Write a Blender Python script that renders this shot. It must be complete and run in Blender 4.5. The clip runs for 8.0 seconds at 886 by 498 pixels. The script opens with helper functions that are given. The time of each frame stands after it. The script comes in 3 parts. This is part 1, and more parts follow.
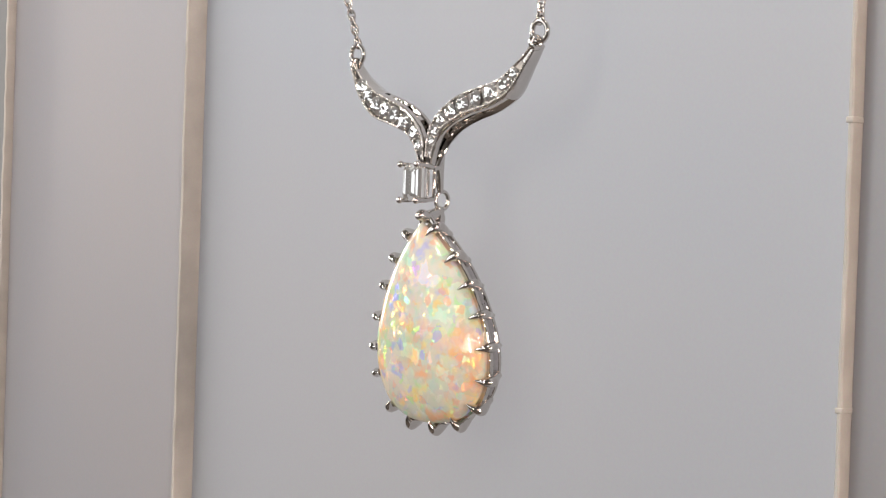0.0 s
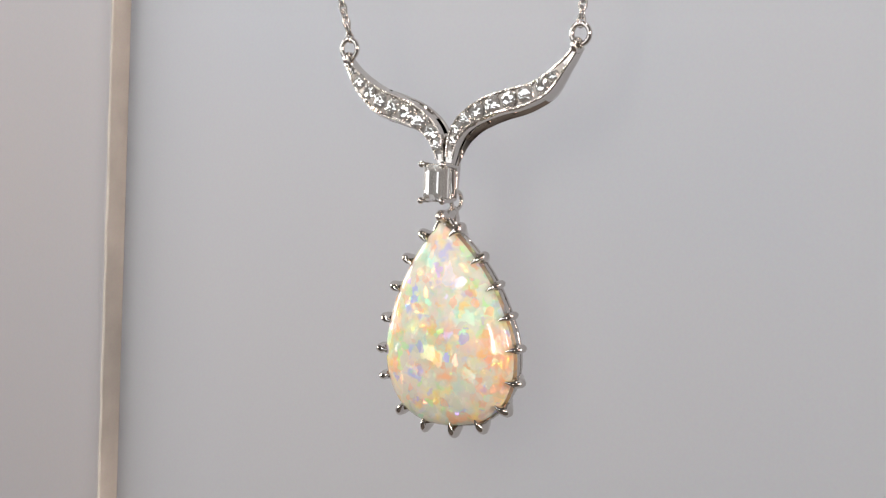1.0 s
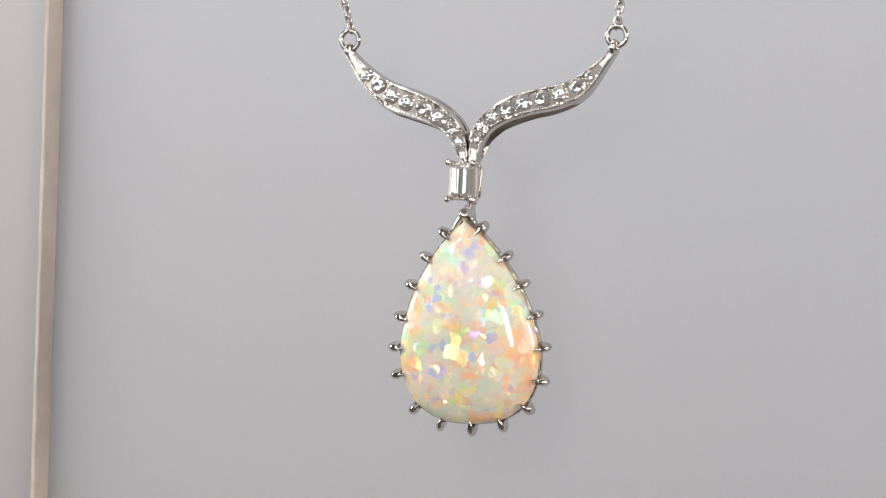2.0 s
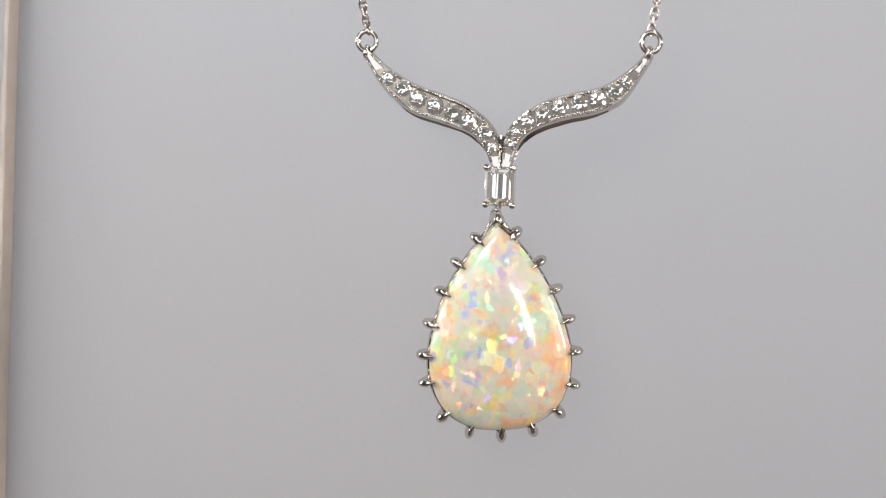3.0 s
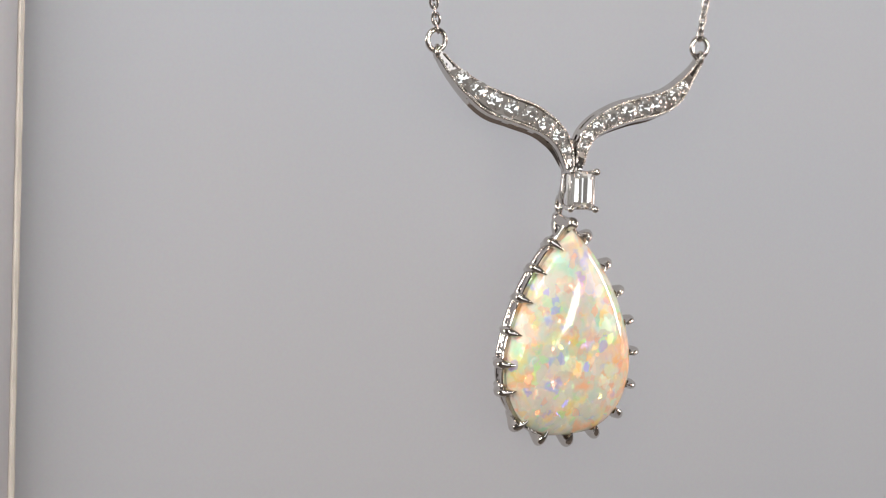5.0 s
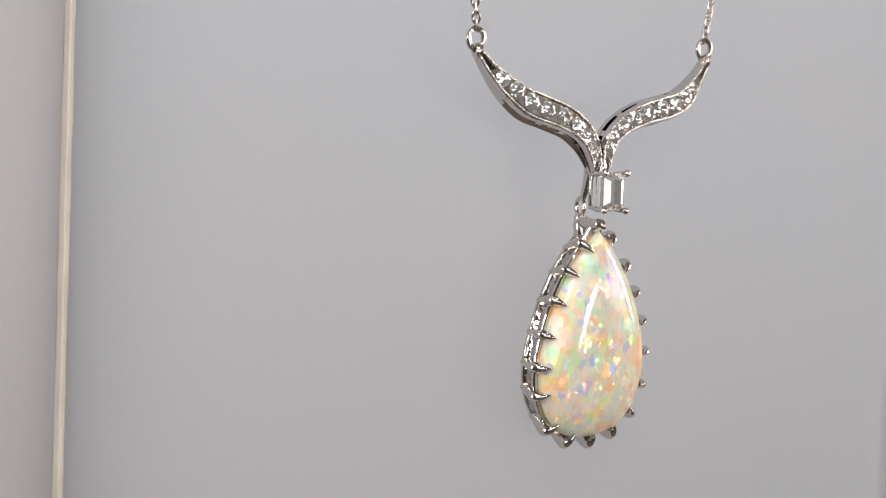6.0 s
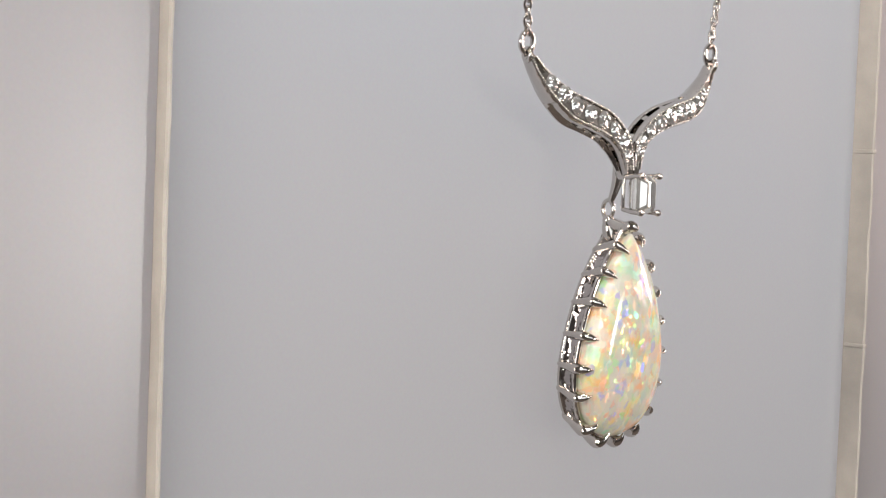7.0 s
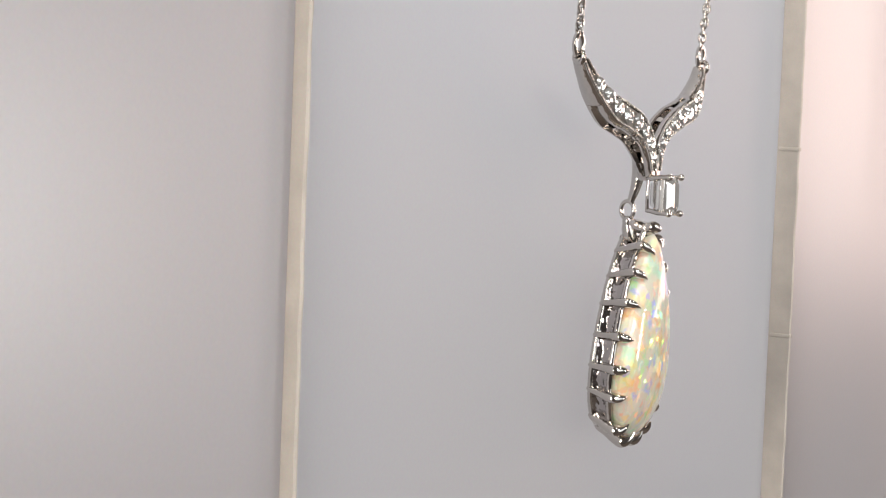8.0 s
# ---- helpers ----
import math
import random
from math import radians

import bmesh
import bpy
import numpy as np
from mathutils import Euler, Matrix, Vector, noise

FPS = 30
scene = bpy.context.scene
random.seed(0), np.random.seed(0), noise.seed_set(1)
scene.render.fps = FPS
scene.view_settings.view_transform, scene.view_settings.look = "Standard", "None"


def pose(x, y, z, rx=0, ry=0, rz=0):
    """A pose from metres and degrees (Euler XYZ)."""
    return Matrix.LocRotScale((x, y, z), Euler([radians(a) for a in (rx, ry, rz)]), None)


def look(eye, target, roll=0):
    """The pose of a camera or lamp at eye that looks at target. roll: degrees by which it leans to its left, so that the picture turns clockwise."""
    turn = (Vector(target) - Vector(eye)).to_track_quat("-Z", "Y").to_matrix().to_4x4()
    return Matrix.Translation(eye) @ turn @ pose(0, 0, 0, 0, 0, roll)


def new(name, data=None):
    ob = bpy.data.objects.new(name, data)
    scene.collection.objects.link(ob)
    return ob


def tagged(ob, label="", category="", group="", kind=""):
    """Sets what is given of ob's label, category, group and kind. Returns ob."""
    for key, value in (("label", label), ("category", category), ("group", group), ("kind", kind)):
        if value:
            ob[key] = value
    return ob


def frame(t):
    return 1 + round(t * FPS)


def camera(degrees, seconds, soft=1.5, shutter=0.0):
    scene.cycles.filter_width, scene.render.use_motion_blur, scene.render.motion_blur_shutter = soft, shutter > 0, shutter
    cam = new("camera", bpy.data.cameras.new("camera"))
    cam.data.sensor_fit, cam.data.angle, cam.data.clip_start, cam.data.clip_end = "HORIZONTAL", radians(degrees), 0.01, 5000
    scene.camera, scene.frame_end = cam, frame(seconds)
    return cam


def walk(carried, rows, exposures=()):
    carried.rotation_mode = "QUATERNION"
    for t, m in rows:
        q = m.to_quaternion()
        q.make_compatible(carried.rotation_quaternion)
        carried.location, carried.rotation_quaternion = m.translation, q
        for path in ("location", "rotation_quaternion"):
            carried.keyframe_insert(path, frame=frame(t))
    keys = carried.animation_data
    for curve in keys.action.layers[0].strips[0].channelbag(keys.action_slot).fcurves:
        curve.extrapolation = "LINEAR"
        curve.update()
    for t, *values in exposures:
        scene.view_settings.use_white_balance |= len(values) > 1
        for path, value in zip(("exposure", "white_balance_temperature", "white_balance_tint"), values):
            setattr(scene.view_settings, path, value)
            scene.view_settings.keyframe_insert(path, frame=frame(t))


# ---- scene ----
cam = camera(29.40, 8.0, soft=1.2)
MM = 0.001
BASE_Z = 1.25  # height of the pendant's reference level above the floor
# seconds, eye in millimetres from the pendant's reference point, yaw, pitch, roll
PATH = [
    (0.0, 159.12, -133.84, -6.07, 49.65, -1.01, 2.00),
    (0.5, 141.27, -151.11, -4.88, 42.99, -1.34, 2.00),
    (1.0, 119.47, -167.26, -3.46, 35.82, -1.75, 2.03),
    (1.5, 98.31, -180.94, -0.92, 29.13, -2.46, 2.29),
    (1.7, 88.42, -185.50, -0.07, 26.21, -2.71, 2.36),
    (2.8, 25.57, -201.10, 0.58, 8.93, -2.88, 2.53),
    (3.0, 17.53, -202.09, 0.61, 6.85, -2.88, 2.38),
    (3.5, -0.01, -202.56, 0.60, 2.33, -2.85, 2.26),
    (4.0, -23.91, -200.94, 0.59, -3.93, -2.86, 2.09),
    (4.5, -51.65, -195.18, 0.69, -11.44, -2.87, 2.13),
    (4.7, -63.13, -191.61, 0.83, -14.54, -2.90, 2.08),
    (5.8, -114.68, -165.53, 1.95, -29.94, -3.21, 2.13),
    (6.0, -121.87, -160.03, 1.71, -32.40, -3.16, 2.23),
    (6.5, -139.74, -146.58, 1.13, -38.23, -2.96, 2.20),
    (7.0, -155.46, -132.51, 1.30, -43.69, -2.98, 2.17),
    (7.5, -174.25, -108.33, 2.07, -51.89, -3.19, 2.19),
    (8.0, -185.26, -90.41, 1.93, -57.45, -3.15, 2.22),
]
walk(cam, [(t, pose(x * MM, y * MM, BASE_Z + z * MM, 0, 0, yaw) @ pose(0, 0, 0, 90 + pitch) @ pose(0, 0, 0, 0, 0, roll))
           for t, x, y, z, yaw, pitch, roll in PATH],
     [(0.0, 0.0), (1.0, 0.06), (1.7, 0.10), (3.0, 0.05), (4.2, -0.03), (6.5, -0.03), (8.0, 0.0)])

# ---- light ----
world = bpy.data.worlds.new("world")
scene.world = world
world.use_nodes = True
world.node_tree.nodes["Background"].inputs[0].default_value = (0.55, 0.58, 0.65, 1)
world.node_tree.nodes["Background"].inputs[1].default_value = 0.05


def area_lamp(name, at, target, sx, sy, watts, colour, shape="RECTANGLE"):
    data = bpy.data.lights.new(name, "AREA")
    data.shape, data.size, data.size_y = shape, sx, sy
    data.energy, data.color = watts, colour
    ob = new(name, data)
    ob.matrix_world = look(at, target)
    return ob


MID = (0, 0, BASE_Z - 0.01)
# lamps in front of the panels
area_lamp("bench_lamp", (0.32, -0.515, BASE_Z - 0.03), MID, 0.05, 0.13, 0.65, (1.0, 0.96, 0.92))
area_lamp("bench_lamp", (-0.31, -0.43, BASE_Z + 0.31), MID, 0.08, 0.20, 1.7, (1.0, 0.93, 0.86))
area_lamp("window_light", (1.5, -0.52, BASE_Z + 0.16), (0, 0, BASE_Z), 0.5, 0.55, 3.6, (1.0, 0.74, 0.66))
# two unseen fill lamps, added to brighten the side faces of the ribs
area_lamp("side_fill_light", (-1.5, -0.09, BASE_Z + 0.25), (0, 0, BASE_Z), 0.15, 0.6, 10, (1.0, 0.92, 0.84))
area_lamp("side_fill_light", (1.5, -0.05, BASE_Z + 0.20), (0.06, 0, BASE_Z), 0.10, 0.5, 9, (1.0, 0.82, 0.74))
area_lamp("daylight", (-0.42, -1.75, BASE_Z + 0.28), MID, 2.1, 1.2, 13, (0.92, 0.96, 1.0))
# unseen spots added under the ceiling for sparkle on stones and metal
for lx, ly in ((-0.7, -0.5), (0.55, -0.35), (-0.25, -1.1), (0.6, -1.2)):
    area_lamp("sparkle_spot", (lx, ly, 2.52), (lx * 0.6, ly * 0.6, 1.25), 0.09, 0.09, 3, (1.0, 0.93, 0.85), "DISK")
# daylight behind the translucent panels
area_lamp("back_daylight", (-0.18, 0.30, BASE_Z + 0.42), (-0.06, 0, BASE_Z + 0.08), 0.8, 0.2, 4.35, (0.985, 0.97, 0.985))
area_lamp("back_warm_light", (0.60, 0.40, BASE_Z + 0.30), (0.15, 0, BASE_Z), 0.3, 0.3, 0.25, (1.0, 0.78, 0.70))


# ---- materials ----
def material(name):
    m = bpy.data.materials.new(name)
    m.use_nodes = True
    nt = m.node_tree
    return m, nt, nt.nodes["Principled BSDF"]


def node(nt, kind, **values):
    n = nt.nodes.new(kind)
    for key, value in values.items():
        n.inputs[key].default_value = value
    return n


def ramp(nt, source, stops, constant=False):
    n = nt.nodes.new("ShaderNodeValToRGB")
    if constant:
        n.color_ramp.interpolation = "CONSTANT"
    els = n.color_ramp.elements
    while len(els) < len(stops):
        els.new(0.5)
    for e, (pos, col) in zip(els, stops):
        e.position, e.color = pos, (*col, 1)
    nt.links.new(source, n.inputs[0])
    return n.outputs[0]


def mix(nt, fac, a, b, blend="MIX"):
    n = nt.nodes.new("ShaderNodeMix")
    n.data_type, n.blend_type = "RGBA", blend
    for i, v in ((0, fac), (6, a), (7, b)):
        if isinstance(v, (int, float)):
            n.inputs[i].default_value = v
        elif isinstance(v, tuple):
            n.inputs[i].default_value = (*v, 1)
        else:
            nt.links.new(v, n.inputs[i])
    return n.outputs[2]


def bump(nt, bsdf, height, strength, distance):
    b = node(nt, "ShaderNodeBump", Strength=strength, Distance=distance)
    nt.links.new(height, b.inputs["Height"])
    nt.links.new(b.outputs[0], bsdf.inputs["Normal"])


def coords(nt):
    return nt.nodes.new("ShaderNodeTexCoord").outputs["Object"]


def noise_tex(nt, at, scale, detail=3.0):
    n = node(nt, "ShaderNodeTexNoise", Scale=scale, Detail=detail)
    nt.links.new(at, n.inputs["Vector"])
    return n


def painted(name, base, rough, spread=0.05, fine=4000.0, coarse=18.0, specular=0.5):
    """Plain painted or plastic sheet with faint clouding and grain."""
    m, nt, b = material(name)
    at = coords(nt)
    big, small = noise_tex(nt, at, coarse), noise_tex(nt, at, fine)
    lo, hi = tuple(c * (1 - spread) for c in base), tuple(min(1, c * (1 + spread)) for c in base)
    col = ramp(nt, big.outputs[0], ((0.3, lo), (0.7, hi)))
    col = mix(nt, 0.10, col, small.outputs[1], "OVERLAY")
    nt.links.new(col, b.inputs["Base Color"])
    b.inputs["Roughness"].default_value = rough
    b.inputs["Specular IOR Level"].default_value = specular
    bump(nt, b, small.outputs[0], 0.08, 0.0001)
    return m


def white_metal(name, base, rough, wave=0.35):
    m, nt, b = material(name)
    at = coords(nt)
    n = noise_tex(nt, at, 900.0)
    r = node(nt, "ShaderNodeMapRange")
    nt.links.new(n.outputs[0], r.inputs[0])
    r.inputs[3].default_value, r.inputs[4].default_value = rough * 0.6, rough * 1.5
    nt.links.new(r.outputs[0], b.inputs["Roughness"])
    b.inputs["Base Color"].default_value = (*base, 1)
    b.inputs["Metallic"].default_value = 1.0
    soft = noise_tex(nt, at, 650.0, 2.0)
    bump(nt, b, soft.outputs[0], wave, 0.0005)
    return m


def tilted_normals(nt, scale, amount, at=None, stretch=(1, 1, 1), soft=0.0):
    """Normals leaned cell by cell, as by small facets or platelets; returns the normal and the cells' colour."""
    mul = nt.nodes.new("ShaderNodeVectorMath")
    mul.operation = "MULTIPLY"
    nt.links.new(at or coords(nt), mul.inputs[0])
    mul.inputs[1].default_value = stretch
    v = nt.nodes.new("ShaderNodeTexVoronoi")
    if soft:
        v.feature = "SMOOTH_F1"
        v.inputs["Smoothness"].default_value = soft
    v.inputs["Scale"].default_value = scale
    nt.links.new(mul.outputs[0], v.inputs["Vector"])
    tilt = nt.nodes.new("ShaderNodeVectorMath")
    tilt.operation = "SUBTRACT"
    nt.links.new(v.outputs["Color"], tilt.inputs[0])
    tilt.inputs[1].default_value = (0.5, 0.5, 0.5)
    lean = nt.nodes.new("ShaderNodeVectorMath")
    lean.operation = "MULTIPLY_ADD"
    nt.links.new(tilt.outputs[0], lean.inputs[0])
    lean.inputs[1].default_value = (amount,) * 3
    nt.links.new(nt.nodes.new("ShaderNodeNewGeometry").outputs["Normal"], lean.inputs[2])
    unit = nt.nodes.new("ShaderNodeVectorMath")
    unit.operation = "NORMALIZE"
    nt.links.new(lean.outputs[0], unit.inputs[0])
    return unit.outputs[0], v.outputs["Color"]


def clear_stone(name, clear, mirror, scale, amount, stretch=(1, 1, 1)):
    m, nt, b = material(name)
    b.inputs["Base Color"].default_value = (0.95, 0.95, 0.93, 1)
    b.inputs["Transmission Weight"].default_value = clear
    b.inputs["Roughness"].default_value = 0.04
    b.inputs["Metallic"].default_value = mirror
    b.inputs["IOR"].default_value = 2.3
    normal, _ = tilted_normals(nt, scale, amount, None, stretch)
    nt.links.new(normal, b.inputs["Normal"])
    return m


def opal_material():
    m, nt, b = material("opal")
    at = coords(nt)
    warp = noise_tex(nt, at, 420.0, 4.0)
    push = nt.nodes.new("ShaderNodeVectorMath")
    push.operation = "MULTIPLY_ADD"
    nt.links.new(warp.outputs[1], push.inputs[0])
    push.inputs[1].default_value = (0.0015, 0.0015, 0.0015)
    nt.links.new(at, push.inputs[2])
    where = push.outputs[0]

    def field(scale, lo, hi, shift, top, detail=3.0):
        """A soft-edged mask of patches."""
        mv = nt.nodes.new("ShaderNodeVectorMath")
        mv.inputs[1].default_value = (shift, shift * 0.7, -shift)
        nt.links.new(where, mv.inputs[0])
        n = noise_tex(nt, mv.outputs[0], scale, detail)
        return ramp(nt, n.outputs[0], ((lo, (0,) * 3), (hi, (top,) * 3)))

    # milky body: greenish white with blush clouds
    col = ramp(nt, noise_tex(nt, at, 130.0).outputs[0],
               ((0.34, (0.60, 0.66, 0.54)), (0.5, (0.70, 0.67, 0.55)), (0.66, (0.78, 0.64, 0.54))))
    sep = nt.nodes.new("ShaderNodeSeparateXYZ")
    nt.links.new(at, sep.inputs[0])
    height = node(nt, "ShaderNodeMapRange")
    nt.links.new(sep.outputs[2], height.inputs[0])
    height.inputs[1].default_value, height.inputs[2].default_value = -0.030, -0.010
    low = ramp(nt, height.outputs[0], ((0.35, (1,) * 3), (0.9, (0.15,) * 3)))
    high = ramp(nt, height.outputs[0], ((0.15, (0.4,) * 3), (0.75, (1,) * 3)))
    col = mix(nt, mix(nt, 1.0, high, (0.4, 0.4, 0.4), "MULTIPLY"), col, (0.68, 0.75, 0.70))
    for scale, lo, hi, shift, top, tone, gate in (
            (300.0, 0.50, 0.62, 0.013, 0.82, (0.95, 0.48, 0.26), low), (260.0, 0.48, 0.68, 0.031, 0.75, (0.36, 0.70, 0.56), high),
            (420.0, 0.55, 0.72, 0.052, 0.7, (0.93, 0.76, 0.24), None), (240.0, 0.50, 0.70, 0.077, 0.5, (0.92, 0.55, 0.50), None),
            (420.0, 0.61, 0.70, 0.094, 0.6, (0.36, 0.44, 0.88), None), (560.0, 0.60, 0.72, 0.121, 0.45, (0.42, 0.78, 0.34), None)):
        mask = field(scale, lo, hi, shift, top)
        if gate is not None:
            mask = mix(nt, 1.0, mask, gate, "MULTIPLY")
        col = mix(nt, mask, col, tone)
    b.inputs["Roughness"].default_value = 0.10
    b.inputs["IOR"].default_value = 1.47
    b.inputs["Subsurface Weight"].default_value = 0.35
    b.inputs["Subsurface Radius"].default_value = (0.6, 0.6, 0.5)
    b.inputs["Subsurface Scale"].default_value = 0.0008
    # play of colour: tilted platelets under the surface that mirror tinted light, broad soft ones and small vivid ones
    ripple = noise_tex(nt, at, 1700.0, 2.0)
    shift = nt.nodes.new("ShaderNodeVectorMath")
    shift.operation = "MULTIPLY_ADD"
    nt.links.new(ripple.outputs[1], shift.inputs[0])
    shift.inputs[1].default_value = (0.0007, 0.0007, 0.0007)
    nt.links.new(where, shift.inputs[2])
    fine = shift.outputs[0]
    shader = b.outputs[0]
    for scale, lean, rough, lo, hi, top, body, stops in (
            (620.0, 0.9, 0.32, 0.45, 0.85, 0.18, 0.16, ((0.0, (0.95, 0.42, 0.22)), (0.25, (0.95, 0.66, 0.30)), (0.42, (0.40, 0.85, 0.45)),
                                                 (0.56, (0.30, 0.75, 0.72)), (0.68, (0.95, 0.48, 0.42)), (0.88, (0.42, 0.45, 0.95)))),
            (1050.0, 1.3, 0.22, 0.55, 0.9, 0.31, 0.34, ((0.0, (0.98, 0.28, 0.08)), (0.24, (0.98, 0.55, 0.06)), (0.42, (0.40, 0.95, 0.12)),
                                                (0.56, (0.10, 0.75, 0.45)), (0.66, (0.14, 0.16, 0.98)), (0.78, (0.98, 0.35, 0.20)), (0.93, (0.50, 0.12, 0.95)))),
            (2100.0, 1.3, 0.18, 0.70, 0.95, 0.22, 0.08, ((0.0, (0.98, 0.45, 0.10)), (0.3, (0.95, 0.85, 0.20)), (0.55, (0.30, 0.95, 0.25)),
                                                 (0.75, (0.95, 0.40, 0.30)), (0.9, (0.25, 0.2, 0.95))))):
        lean_normal, plate = tilted_normals(nt, scale, lean, fine, (1, 1, 0.85), 0.3)
        ps = nt.nodes.new("ShaderNodeSeparateColor")
        nt.links.new(plate, ps.inputs[0])
        tint = ramp(nt, ps.outputs[0], stops, True)
        gloss = node(nt, "ShaderNodeBsdfAnisotropic", Roughness=rough)
        nt.links.new(lean_normal, gloss.inputs["Normal"])
        some = ramp(nt, ps.outputs[1], ((lo, (0.0,) * 3), (hi, (top,) * 3)))
        col = mix(nt, ramp(nt, ps.outputs[2], ((0.62, (0.0,) * 3), (0.9, (body,) * 3))), col, tint)
        nt.links.new(mix(nt, 1.0, tint, some, "MULTIPLY"), gloss.inputs["Color"])
        add = nt.nodes.new("ShaderNodeAddShader")
        nt.links.new(shader, add.inputs[0])
        nt.links.new(gloss.outputs[0], add.inputs[1])
        shader = add.outputs[0]
    nt.links.new(mix(nt, 1.0, col, (0.94, 0.94, 0.93), "MULTIPLY"), b.inputs["Base Color"])
    nt.links.new(shader, nt.nodes["Material Output"].inputs[0])
    return m


def film(name, reflect, through_colour, rough, gloss, ior=1.5):
    """Translucent plastic sheet: scatters light back and lets light through."""
    m, nt, b = material(name)
    at = coords(nt)
    big, small = noise_tex(nt, at, 14.0), noise_tex(nt, at, 2600.0)
    def shade(c):
        cool = (c[0] * 0.97, c[1] * 0.985, c[2] * 1.0)
        warm = (c[0] * 1.02, c[1] * 0.995, c[2] * 0.975)
        col = ramp(nt, big.outputs[0], ((0.35, cool), (0.65, warm)))
        return mix(nt, 0.06, col, small.outputs[1], "OVERLAY")
    b.inputs["Roughness"].default_value = rough
    b.inputs["Specular IOR Level"].default_value = gloss
    b.inputs["IOR"].default_value = ior
    nt.links.new(shade(reflect), b.inputs["Base Color"])
    bump(nt, b, small.outputs[0], 0.05, 0.0001)
    t = nt.nodes.new("ShaderNodeBsdfTranslucent")
    nt.links.new(shade(through_colour), t.inputs[0])
    add = nt.nodes.new("ShaderNodeAddShader")
    nt.links.new(b.outputs[0], add.inputs[0])
    nt.links.new(t.outputs[0], add.inputs[1])
    nt.links.new(add.outputs[0], nt.nodes["Material Output"].inputs[0])
    return m


SHEET = film("matt_panel_film", (0.045, 0.045, 0.046), (0.589, 0.596, 0.616), 0.52, 0.45)
SATIN = film("satin_panel_film", (0.10, 0.10, 0.10), (0.412, 0.386, 0.392), 0.33, 0.5, 1.75)
RIB = painted("rib_plastic", (0.50, 0.46, 0.41), 0.4, 0.09, coarse=220.0)
GREY = painted("grey_sheet", (0.22, 0.22, 0.22), 0.7, 0.06)
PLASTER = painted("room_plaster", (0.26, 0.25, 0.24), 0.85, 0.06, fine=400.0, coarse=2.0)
# darker copy of the plaster: shade put into the colour of unseen walls
SHADED_PLASTER = painted("room_plaster_shaded", (0.16, 0.15, 0.15), 0.8, 0.1, fine=400.0, coarse=2.0)
FLOORING = painted("floor_vinyl", (0.20, 0.17, 0.15), 0.6, 0.15, fine=300.0, coarse=4.0)
GOLD = white_metal("white_gold", (0.60, 0.565, 0.53), 0.06)
GOLD_MATT = white_metal("white_gold_beaded", (0.76, 0.72, 0.67), 0.25)
# darker gold for the gallery recess: its shade and dark reflections are in the colour
GOLD_SHADED = white_metal("white_gold_shaded", (0.46, 0.43, 0.42), 0.08, 0.9)
# same gold, much darker: shade between the stones is put into the colour
GOLD_SHADED_BED = white_metal("white_gold_shaded_bed", (0.24, 0.22, 0.20), 0.35)
DIAMOND = clear_stone("small_diamond", 0.2, 0.8, 2900.0, 0.42)
STEP_DIAMOND = clear_stone("step_diamond", 0.35, 0.65, 2100.0, 0.5, (1, 0.3, 0.02))
OPAL = opal_material()


# ---- mesh helpers; the necklace is drawn in millimetres ----
def finish(name, bm, mat, parent=None, label="", smooth=True, unit=MM):
    bmesh.ops.recalc_face_normals(bm, faces=bm.faces)
    mesh = bpy.data.meshes.new(name)
    if unit != 1:
        bmesh.ops.scale(bm, vec=(unit,) * 3, verts=bm.verts)
    for e in bm.edges:
        e.smooth = len(e.link_faces) != 2 or e.calc_face_angle() < 0.95
    bm.to_mesh(mesh)
    bm.free()
    if smooth:
        for poly in mesh.polygons:
            poly.use_smooth = True
    mesh.materials.append(mat)
    ob = new(name, mesh)
    if parent is not None:
        ob.parent = parent
    if label:
        tagged(ob, label)
    return ob


def part(name, bm, mat, parent, label="", smooth=True):
    return finish(name, bm, mat, parent, label, smooth)


def again(ob, m):
    """Another object on the same mesh under the same parent, at m (millimetres already scaled)."""
    o = bpy.data.objects.new(ob.name.split(".")[0], ob.data)
    scene.collection.objects.link(o)
    o.parent = ob.parent
    o.matrix_local = m
    return o


def box(bm, lo, hi, bevel=0.0):
    r = bmesh.ops.create_cube(bm, size=1)
    v = r["verts"]
    bmesh.ops.scale(bm, vec=[b - a for a, b in zip(lo, hi)], verts=v)
    bmesh.ops.translate(bm, vec=[(a + b) / 2 for a, b in zip(lo, hi)], verts=v)
    if bevel:
        edges = list({e for x in v for e in x.link_edges})
        bmesh.ops.bevel(bm, geom=edges, offset=bevel, segments=2, affect="EDGES", profile=0.5)
    return bm


def curve(points, n):
    """n + 1 points on a Catmull-Rom curve through the points."""
    p = [Vector(q) for q in points]
    p = [2 * p[0] - p[1]] + p + [2 * p[-1] - p[-2]]
    out = []
    for k in range(n + 1):
        s = k / n * (len(p) - 3)
        i = min(int(s), len(p) - 4)
        t = s - i
        a, b, c, d = p[i:i + 4]
        out.append(0.5 * ((2 * b) + (c - a) * t + (2 * a - 5 * b + 4 * c - d) * t * t + (3 * b - a - 3 * c + d) * t ** 3))
    return out


